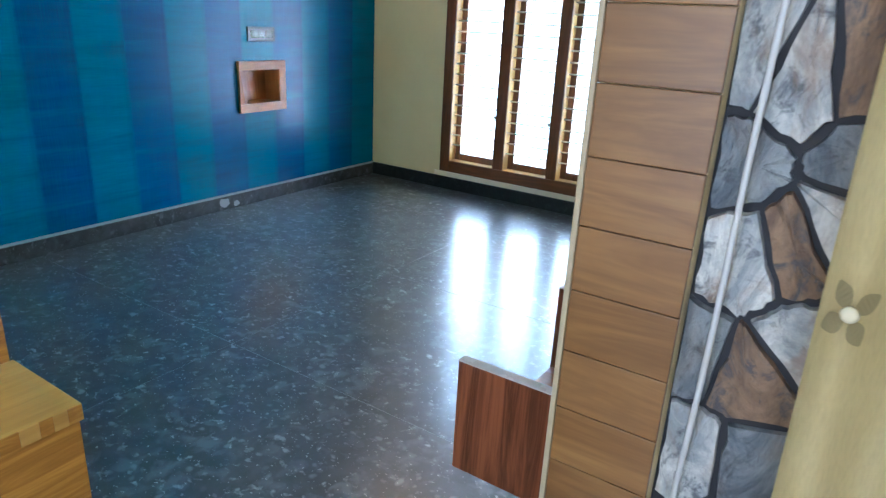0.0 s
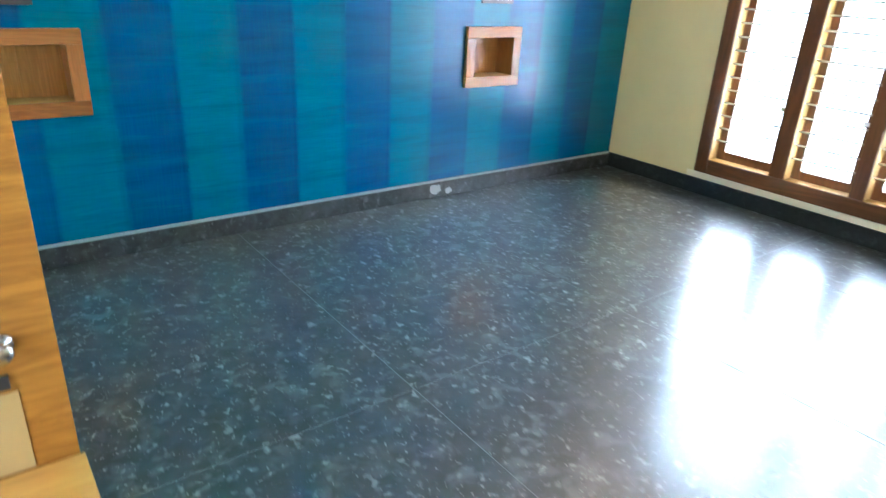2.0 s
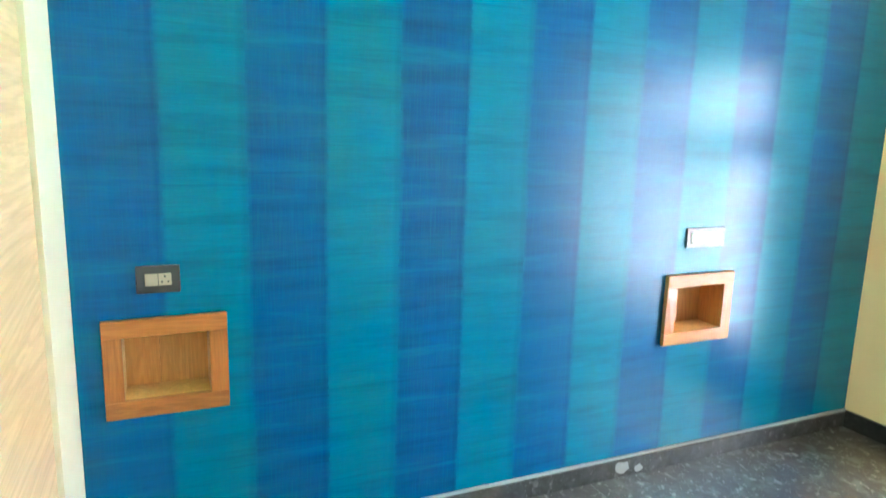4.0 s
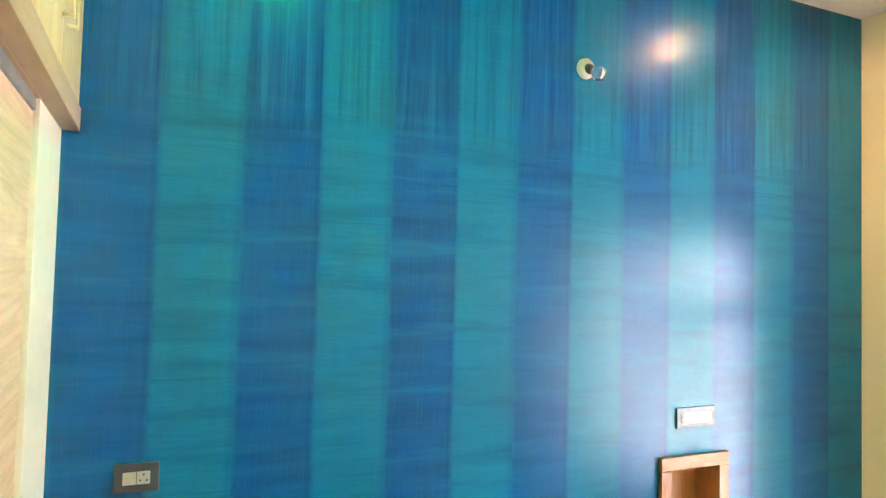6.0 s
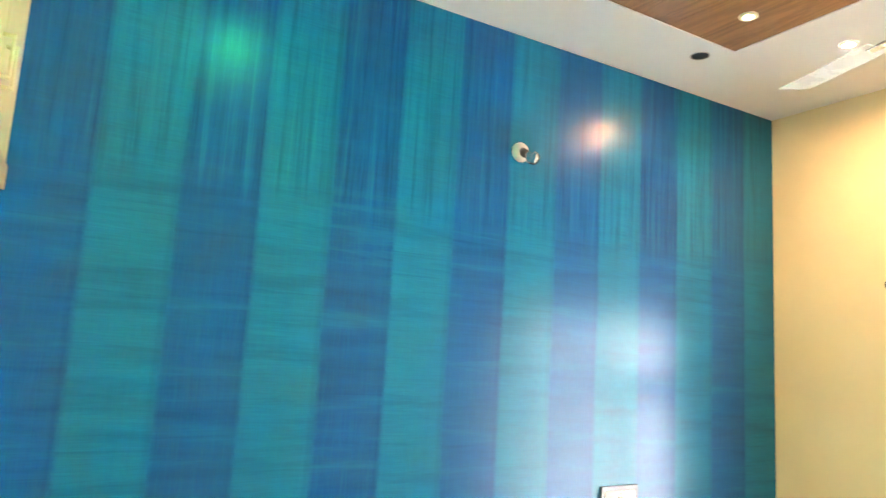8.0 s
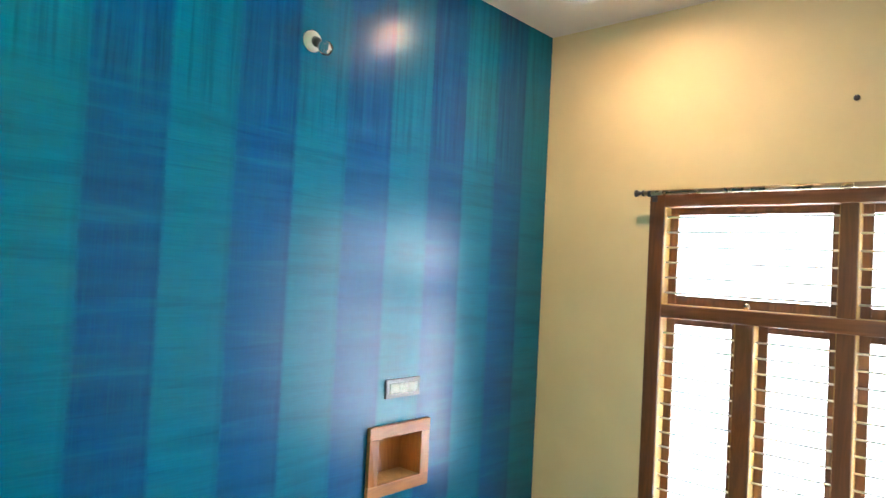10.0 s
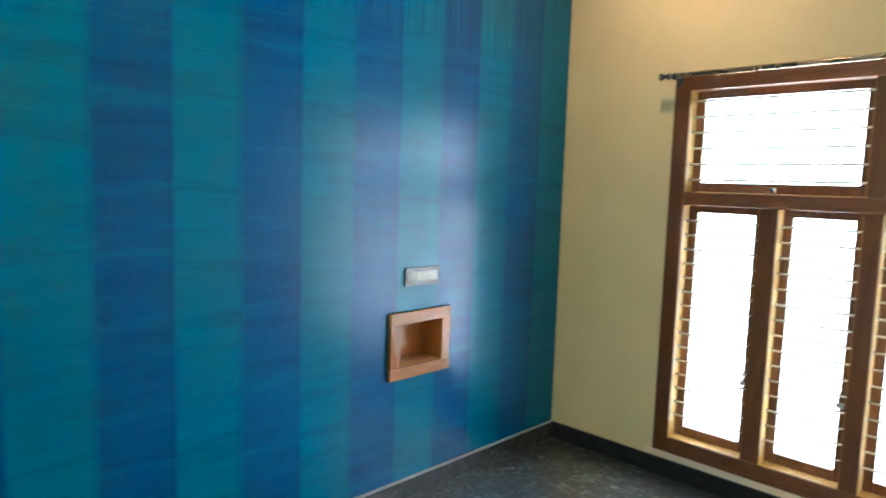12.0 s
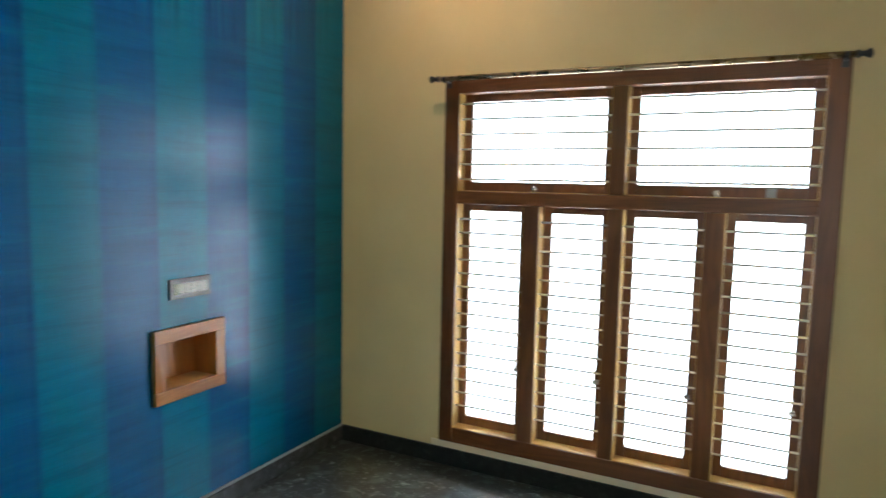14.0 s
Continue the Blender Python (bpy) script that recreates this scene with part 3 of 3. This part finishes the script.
def niche(y0, y1, level, upright, inside, label):
    z0, z1, f = NICHE_Z0, NICHE_Z1, 0.056
    n = thing("wall_niche", (0, (y0 + y1) / 2, z0), label, "wall niche", "niches in the blue wall")
    part("frame_rail", B(0.002, 0.024, y0, y1, z1 - f, z1, bevel=0.003), level, n)
    part("frame_rail", B(0.002, 0.024, y0, y1, z0, z0 + f, bevel=0.003), level, n)
    part("frame_stile", B(0.002, 0.0235, y0, y0 + f, z0 + f, z1 - f, bevel=0.003), upright, n)
    part("frame_stile", B(0.002, 0.0235, y1 - f, y1, z0 + f, z1 - f, bevel=0.003), upright, n)
    a, b, c, d, t = y0 + f - 0.012, y1 - f + 0.012, z0 + f - 0.012, z1 - f + 0.012, 0.012
    deep, mid = 0.118, y0 + (y1 - y0) * 0.44
    part("back_panel", B(-deep - 0.010, -deep, a, mid - 0.0003, c, d, bevel=0.001), inside, n, "wood back board")
    part("back_panel", B(-deep - 0.010, -deep, mid + 0.0003, b, c, d, bevel=0.001), inside, n, "wood back board")
    # window light put into the colours: pale side and floor, darker side and top
    part("lining_side", B(-deep, 0.003, a, a + t, c, d), NICHE_LIT, n)
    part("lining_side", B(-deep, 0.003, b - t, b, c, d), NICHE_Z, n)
    part("lining_floor", B(-deep, 0.003, a + t, b - t, c, c + t), NICHE_LIT, n)
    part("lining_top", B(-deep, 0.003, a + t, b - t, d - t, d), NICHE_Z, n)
    return n


# the second back takes the darker wood, for the shade inside it
niche(*NICHES[0], RED_Y, RED_Z, NICHE_LIT, "square niche with a reddish brown wood frame in the blue wall")
niche(*NICHES[1], NICHE_GLARE_Y, NICHE_Z, NICHE_Z, "square niche with a wood frame near the window corner")


def switch_plate(y0, y1, z0, z1, modules, face, label):
    s = thing("switch_plate", (0, (y0 + y1) / 2, z0), label, "switch plate", "switch plates on the blue wall")
    part("plate", B(0.001, 0.011, y0, y1, z0, z1, bevel=0.003), DARK, s)
    m = 0.020 if len(modules) > 2 else 0.024
    w = (y1 - y0 - 2 * m) / len(modules)
    for k, kind in enumerate(modules):
        a = y0 + m + k * w
        bm = B(0.010, 0.0145, a + 0.001, a + w - 0.001, z0 + m, z1 - m, bevel=0.0015)
        piece = part("switch" if kind == "s" else "socket", bm, face, s)
        if kind == "s":
            part("rocker", B(0.0143, 0.0172, a + w * 0.18, a + w * 0.82, z0 + m + 0.006, z1 - m - 0.006, bevel=0.001), face, piece)
        else:
            zc, yc = (z0 + z1) / 2, a + w / 2
            # raised dark discs stand in for the shade inside the pin holes
            for dy, dz in ((0, 0.010), (-0.009, -0.007), (0.009, -0.007)):
                part("pin_hole", lathe([(0.0032, 0), (0.0032, 0.0006)], (0.0145, yc + dy, zc + dz), (1, 0, 0), 10), DARK, piece)
    return s


switch_plate(2.962, 3.182, 1.092, 1.180, "sps", SWITCH, "dark plate with white switches above the niche")
switch_plate(0.777, 0.903, 1.052, 1.138, "sp", BEIGE, "dark plate with a beige socket above the niche")

bulb = thing("wall_bulb", (0, 2.454, 2.594), "white round lamp holder with a clear glass bulb, unlit", "wall lamp")
part("holder", lathe([(0.040, 0), (0.043, 0.004), (0.042, 0.014), (0.030, 0.022), (0.022, 0.026)], (0.0, 2.454, 2.594), (1, 0, 0), 24), PORCELAIN, bulb, smooth=True)
part("socket", lathe([(0.019, 0), (0.020, 0.02), (0.017, 0.036)], (0.020, 2.454, 2.594), (0.86, 0.10, -0.50), 18), DARK, bulb, smooth=True)
part("glass_bulb", lathe([(0.010, 0), (0.014, 0.012), (0.026, 0.03), (0.030, 0.046), (0.026, 0.062), (0.014, 0.072), (0.0, 0.075)], (0.046, 2.458, 2.577), (0.86, 0.10, -0.50), 20), GLASS, bulb, smooth=True)



def torn_paper(y, z, w, h, seed):
    """A ragged scrap, thicker in the middle, stuck flat on the skirting."""
    rs = random.Random(seed)
    bm = bmesh.new()
    n = 14
    rim, face = [], []
    for i in range(n):
        a = 2 * math.pi * i / n
        r = rs.uniform(0.32, 0.52)
        rim.append(bm.verts.new((0.0142, y + w * r * math.cos(a), z + h * r * math.sin(a))))
        face.append(bm.verts.new((0.0150 + rs.uniform(0, 0.0008), y + w * r * 0.93 * math.cos(a), z + h * r * 0.93 * math.sin(a))))
    for i in range(n):
        bm.faces.new((rim[i], rim[(i + 1) % n], face[(i + 1) % n], face[i]))
    bm.faces.new(face)
    bm.faces.new(rim[::-1])
    whole("paper_scrap", bm, PAPER, "small torn white paper scrap stuck on the black skirting", "paper scrap", "paper scraps on the skirting")


torn_paper(2.708, 0.104, 0.090, 0.070, 3)
torn_paper(2.800, 0.082, 0.070, 0.044, 8)

# ---- wardrobe wall ----
ward = thing("wardrobe", (1.13, 0.3, FLOOR_Z), "built-in wardrobe with pale ash sliding doors", "wardrobe")
part("carcass", B(0.392, 1.855, 0.004, 0.52, 0.0, 2.126), ASH, ward)
part("sliding_door", B(0.393, 1.15, 0.545, 0.585, 0.035, 2.095, bevel=0.002), ASH, ward)
part("sliding_door", B(1.135, 1.855, 0.524, 0.544, 0.035, 2.095, bevel=0.002), ASH, ward)
part("top_track", B(0.392, 1.855, 0.522, 0.590, 2.098, 2.127, bevel=0.001), ALU, ward, "dull metal sliding track")
part("bottom_track", B(0.392, 1.855, 0.522, 0.606, FLOOR_Z, FLOOR_Z + 0.030, bevel=0.002), PAPER, ward, "white floor track")

loft = thing("loft_cabinet", (0.93, 0.3, 2.13), "pale wood loft cabinet over the wardrobe, doors closed", "cabinet")
part("body", B(0.002, 1.855, 0.004, 0.6215, 2.199, H - 0.002), ASH_LOFT, loft)
part("bottom_rail", B(0.002, 1.858, 0.60, 0.646, 2.1285, 2.198, bevel=0.002), RAIL, loft, "browner bottom rail")
part("bottom_board", B(0.002, 1.856, 0.10, 0.5995, 2.1290, 2.1495), RAIL, loft)
for a, b, hx in ((0.012, 0.402, 0.360), (0.406, 0.800, 0.445), (0.804, 1.32, 1.27), (1.324, 1.85, 1.37)):
    door = part("door", B(a, b, 0.622, 0.641, 2.203, H - 0.015, bevel=0.002), ASH_LOFT, loft)
    hb = rod(bmesh.new(), (hx, 0.664, 2.318), (hx, 0.664, 2.432), 0.0048, 10)
    for q in (2.324, 2.426):
        rod(hb, (hx, 0.640, q), (hx, 0.666, q), 0.0055, 10)
    part("handle", hb, BRASS, door, "thin brass bar handle", smooth=True)

endp = thing("door_jamb", (1.87, 0.3, 0), "golden grained wood jamb panel with lock fittings", "door jamb")
part("panel", B(1.858, 1.881, 0.004, 0.655, FLOOR_Z, H - 0.002, bevel=0.0015), GOLD_Y, endp)
part("lock_plate", B(1.881, 1.8835, 0.520, 0.597, 0.527, 0.660, bevel=0.001), BRASS_PALE, endp, "pale metal lock plate")
knob = part("knob", lathe([(0.017, 0), (0.017, 0.003), (0.008, 0.006), (0.007, 0.016), (0.014, 0.022), (0.016, 0.029), (0.012, 0.036), (0.004, 0.038)], (1.881, 0.588, 0.735), (1, 0, 0), 20), STEEL, endp, "round steel knob", smooth=True)
part("catch", B(1.881, 1.889, 0.560, 0.590, 0.668, 0.690, bevel=0.002), DARK, endp, "dark lock catch")

low = thing("low_cabinet", (2.03, 0.1, FLOOR_Z), "low golden wood cabinet with a thick pale top", "cabinet")
part("body", B(1.884, 2.166, -0.55, 0.652, 0.0, 0.486, bevel=0.002), GOLD_Y, low)
part("top_board", B(1.884, 2.1664, -0.555, 0.661, 0.4865, 0.525, bevel=0.0025), GOLD_TOP, low, "pale wooden top board")
# end grain of the staves along the front edge
y_at, rs = -0.552, random.Random(4)
while y_at < 0.655:
    wide = min(rs.uniform(0.022, 0.052), 0.660 - y_at)
    part("stave_end", B(2.1665, 2.1690, y_at, y_at + wide - 0.0006, 0.4885, 0.524), rs.choice((GOLD_TOP, GOLD_TOP, GOLD_Y)), low, "end grain of a stave")
    y_at += wide

# ---- open wall unit on the side wall ----
unit = thing("wall_shelf", (2.87, 1.51, 0.28), "open red-brown wooden wall unit with upright side boards", "shelf")
for y in (1.222, 1.768):
    sb = part("side_board", B(2.715, ROOM_E - 0.001, y, y + 0.030, 0.283, 0.568, bevel=0.0015), MAHOG, unit)
    part("edging", B(2.713, ROOM_E - 0.001, y + 0.0005, y + 0.0295, 0.5685, 0.5705), EDGING, sb, "pale glossy top edging")
part("base_board", B(2.718, ROOM_E - 0.001, 1.2525, 1.7675, 0.286, 0.310, bevel=0.0015), ORANGE, unit, "orange-brown base board")
part("back_board", B(ROOM_E - 0.014, ROOM_E - 0.001, 1.2525, 1.7675, 0.3105, 0.560), ORANGE, unit)

# ---- hall ----
cur = thing("curtain", (3.75, 0.9, 0.08), "cream curtain with embroidered olive flowers", "curtain")


def cloth_y(u, z):
    amp = 0.016 + 0.008 * math.sin(5 * u + 1)
    return 0.905 - amp * math.sin(u * 34 + 0.35 * math.sin(2 * z)) + 0.01 * math.sin(4 * z + 9 * u)


cb = bmesh.new()
cols, rows_n = 90, 24
grid = []
for j in range(rows_n + 1):
    z = 0.08 + (H - 0.09) * j / rows_n
    line = []
    for i in range(cols + 1):
        u = i / cols
        line.append(cb.verts.new((3.372 + 0.72 * u + 0.004 * math.sin(3.1 * z), cloth_y(u, z), z)))
    grid.append(line)
for j in range(rows_n):
    for i in range(cols):
        cb.faces.new((grid[j][i], grid[j][i + 1], grid[j + 1][i + 1], grid[j + 1][i]))
bmesh.ops.solidify(cb, geom=list(cb.faces), thickness=0.002)
part("cloth", cb, CLOTH, cur, smooth=True)


def flower(cx, cz, size):
    """Leaf-shaped petals sewn on to the folds of the cloth."""
    for k in range(4):
        a = math.pi / 2 + k * math.pi / 2 + 0.62
        bm = bmesh.new()
        left, right = [], []
        for q in range(7):
            f = 0.18 + 0.82 * q / 6
            half = 0.30 * size * math.sin(math.pi * (q + 0.4) / 6.7)
            for side, row in ((1, left), (-1, right)):
                x = cx + 0.66 * (f * size * math.cos(a) - side * half * math.sin(a))
                z = cz + f * size * math.sin(a) + side * half * math.cos(a)
                row.append(bm.verts.new((x, cloth_y((x - 3.372) / 0.72, z) - 0.0045 - 0.0004 * k, z)))
        for q in range(6):
            bm.faces.new((left[q], left[q + 1], right[q + 1], right[q]))
        bmesh.ops.solidify(bm, geom=list(bm.faces), thickness=0.0015)
        part("petal", bm, STITCH, cur)
    part("flower_heart", lathe([(0.010, 0), (0.009, 0.003), (0.005, 0.005)], (cx, cloth_y((cx - 3.372) / 0.72, cz) - 0.004, cz), (0, -1, 0), 12), PEARL, cur, smooth=True)


for cx, cz in ((3.401, 1.024), (3.43, 1.42), (3.42, 0.50), (3.62, 1.2), (3.62, 0.72)):
    flower(cx, cz, 0.042)

cb2 = bpy.data.curves.new("hanging_cord", "CURVE")
cb2.dimensions, cb2.bevel_depth, cb2.bevel_resolution = "3D", 0.0045, 3
sp = cb2.splines.new("POLY")
sp.points.add(24)
for i, p in enumerate(sp.points):
    z = H - 0.002 - (H - 0.004) * i / 24
    p.co = (3.237 + 0.016 * z + 0.002 * math.sin(9 * z), 1.012 + 0.003 * math.sin(5 * z), z, 1)
cb2.materials.append(CORD)
tagged(new("hanging_cord", cb2), "thin white cord hanging before the stone wall", "cord")

# ---- ceiling fittings ----


def downlight(x, y, z, glow_mat, label):
    d = thing("downlight", (x, y, z), label, "ceiling light", "downlights in the ceiling")
    part("rim", lathe([(0.021, 0.0), (0.038, 0.0), (0.038, 0.003), (0.032, 0.007), (0.022, 0.007), (0.021, 0.0)], (x, y, z), (0, 0, -1), 24), ENAMEL, d, smooth=True)
    part("lamp", lathe([(0.020, 0.0), (0.020, 0.004), (0.014, 0.005)], (x, y, z), (0, 0, -1), 20), glow_mat, d, "lit lamp face")
    return d


downlight(0.662, 3.073, H + 0.006, DIM, "small round warm lit ceiling downlight")
downlight(0.76, 3.60, H, WARM, "small round warm lit ceiling downlight")
downlight(0.91, 1.38, H + 0.006, GREEN, "small round green lit ceiling downlight")

hole = thing("lamp_opening", (0.321, 3.204, H), "round dark opening for a missing ceiling lamp", "ceiling fitting")
part("rim", lathe([(0.036, 0.0), (0.043, 0.0), (0.043, 0.002), (0.038, 0.003), (0.036, 0.0)], (0.321, 3.204, H), (0, 0, -1), 24), EDGING, hole)
# flat dark disc on the ceiling, standing in for the shade in the hole
part("cavity", lathe([(0.036, 0.0), (0.036, 0.0012)], (0.321, 3.204, H), (0, 0, -1), 24), DARK, hole)

FAN_Z, FAN = 2.80, Vector((1.335, 2.985, 2.80))
fan = thing("ceiling_fan", FAN, "cream three-blade ceiling fan on a downrod, at rest", "ceiling fan")
part("rod", rod(bmesh.new(), (FAN.x, FAN.y, FAN_Z + 0.06), (FAN.x, FAN.y, H + 0.004), 0.012, 12), ENAMEL, fan, smooth=True)
part("canopy", lathe([(0.020, 0.0), (0.060, 0.05), (0.062, 0.07)], (FAN.x, FAN.y, H - 0.067), (0, 0, 1), 20), ENAMEL, fan, smooth=True)
part("motor", lathe([(0.03, -0.055), (0.08, -0.045), (0.108, -0.01), (0.108, 0.02), (0.08, 0.05), (0.03, 0.07)], FAN, (0, 0, 1), 28), ENAMEL, fan, smooth=True)
for k in range(3):
    a = radians(FAN_TURN + 120 * k)
    m = Matrix.Translation(FAN) @ Matrix.Rotation(a, 4, "Z")
    bl = bmesh.new()
    box(bl, 0.19, 0.56, -0.040, 0.040, -0.002, 0.002, bevel=0.0015)
    for v in bl.verts:
        v.co.x += 0.8 * v.co.y * (v.co.x - 0.19) / 0.37
        v.co = m @ (Matrix.Rotation(radians(10), 4, "X") @ v.co)
    blade = part("blade", bl, ENAMEL, fan)
    arm = B(0.09, 0.22, -0.018, 0.018, -0.004, 0.003, bevel=0.001)
    for v in arm.verts:
        v.co = m @ v.co
    part("blade_arm", arm, STEEL, blade)

# ---- pieces of floor, wall end and stone cladding ----
xs = [0.0, 1.477, 2.83, 4.18, HALL_E]
ys = [HALL_S, -0.38, 0.598, 1.568, 2.54, 3.51, ROOM_N]
for i in range(len(xs) - 1):
    for j in range(len(ys) - 1):
        g = 0.0014
        if (ys[j] > 1.5 and xs[i] > 3.0) or (ys[j + 1] < 0.7 and xs[i + 1] < 1.5):
            continue
        part("slab", B(max(xs[i], HALL_W if ys[j + 1] < 0.7 else 0.0) + g, min(xs[i + 1], ROOM_E if ys[j] > 1.5 else HALL_E) - g, ys[j] + g, ys[j + 1] - g, FLOOR_Z - 0.02, FLOOR_Z, bevel=0.0006), GRANITE, floor)

z = 0.069 - 0.105
while z < H:
    a, b = max(z + 0.0008, 0.001), min(z + 0.105 - 0.0008, H - 0.001)
    if b - a > 0.01:
        part("tile", B(ROOM_E + 0.001, ROOM_E + 0.167, 1.0, 1.0115, a, b, bevel=0.0015), TILE, east)
    z += 0.105

rng = random.Random(11)
cells = []
nx, nz = 20, 16
X0, X1 = ROOM_E + 0.169, HALL_E - 0.002
for i in range(-1, nx + 1):
    for j in range(-1, nz + 1):
        cells.append(((i + 0.5 + rng.uniform(-0.42, 0.42)) * (X1 - X0) / nx + X0, (j + 0.5 + rng.uniform(-0.42, 0.42)) * H / nz))


cells = [(cx, cz, rng.choice((STONE_PALE, STONE_PALE, STONE_SLATE, STONE_RUST))) for cx, cz in cells if cx > 3.43 or not 0.6 < cz < 1.33]
# the stones beside the wood tiles
cells += [(3.265, 1.010, STONE_PALE), (3.312, 0.832, STONE_RUST), (3.372, 1.060, STONE_PALE), (3.376, 0.895, STONE_PALE), (3.288, 1.245, STONE_PALE),
          (3.224, 1.265, STONE_PALE), (3.222, 1.135, STONE_SLATE), (3.366, 1.260, STONE_RUST), (3.392, 1.165, STONE_SLATE), (3.221, 0.845, STONE_SLATE),
          (3.240, 0.685, STONE_PALE), (3.345, 0.690, STONE_SLATE), (3.332, 1.035, STONE_RUST)]


def clip(poly, p, n):
    out = []
    for a, b in zip(poly, poly[1:] + poly[:1]):
        da, db = (a - p).dot(n), (b - p).dot(n)
        if da <= 0:
            out.append(a)
        if da * db < 0:
            out.append(a + (b - a) * (da / (da - db)))
    return out


for cx, cz, face_mat in cells:
    c = Vector((cx, cz))
    poly = [Vector((X0, 0.002)), Vector((X1, 0.002)), Vector((X1, H - 0.002)), Vector((X0, H - 0.002))]
    for ox, oz, _ in cells:
        o = Vector((ox, oz))
        d = o - c
        if 0 < d.length < 0.7 and poly:
            poly = clip(poly, c + d / 2 - d.normalized() * 0.0018, d.normalized())
    if len(poly) < 3 or not (X0 - 0.05 < cx < X1 + 0.05):
        continue
    mid = sum(poly, Vector((0, 0))) / len(poly)
    ring = []
    for a, b in zip(poly, poly[1:] + poly[:1]):
        for s in (0.0, 0.2, 0.4, 0.6, 0.8):
            q = a.lerp(b, s)
            ring.append(q + (mid - q).normalized() * rng.uniform(0.0, 0.0075))
    proud = rng.uniform(0.012, 0.022)
    bm = bmesh.new()
    back = [bm.verts.new((p.x, 1.0455, p.y)) for p in ring]
    front = [bm.verts.new((p.x + (mid.x - p.x) * 0.03, 1.0455 - proud * rng.uniform(0.6, 0.9), p.y + (mid.y - p.y) * 0.025)) for p in ring]
    top = bm.verts.new((mid.x, 1.0455 - proud * 1.1, mid.y))
    k = len(ring)
    for i in range(k):
        bm.faces.new((back[i], back[(i + 1) % k], front[(i + 1) % k], front[i]))
        bm.faces.new((front[i], front[(i + 1) % k], top))
    part("stone", bm, face_mat, stone_wall)
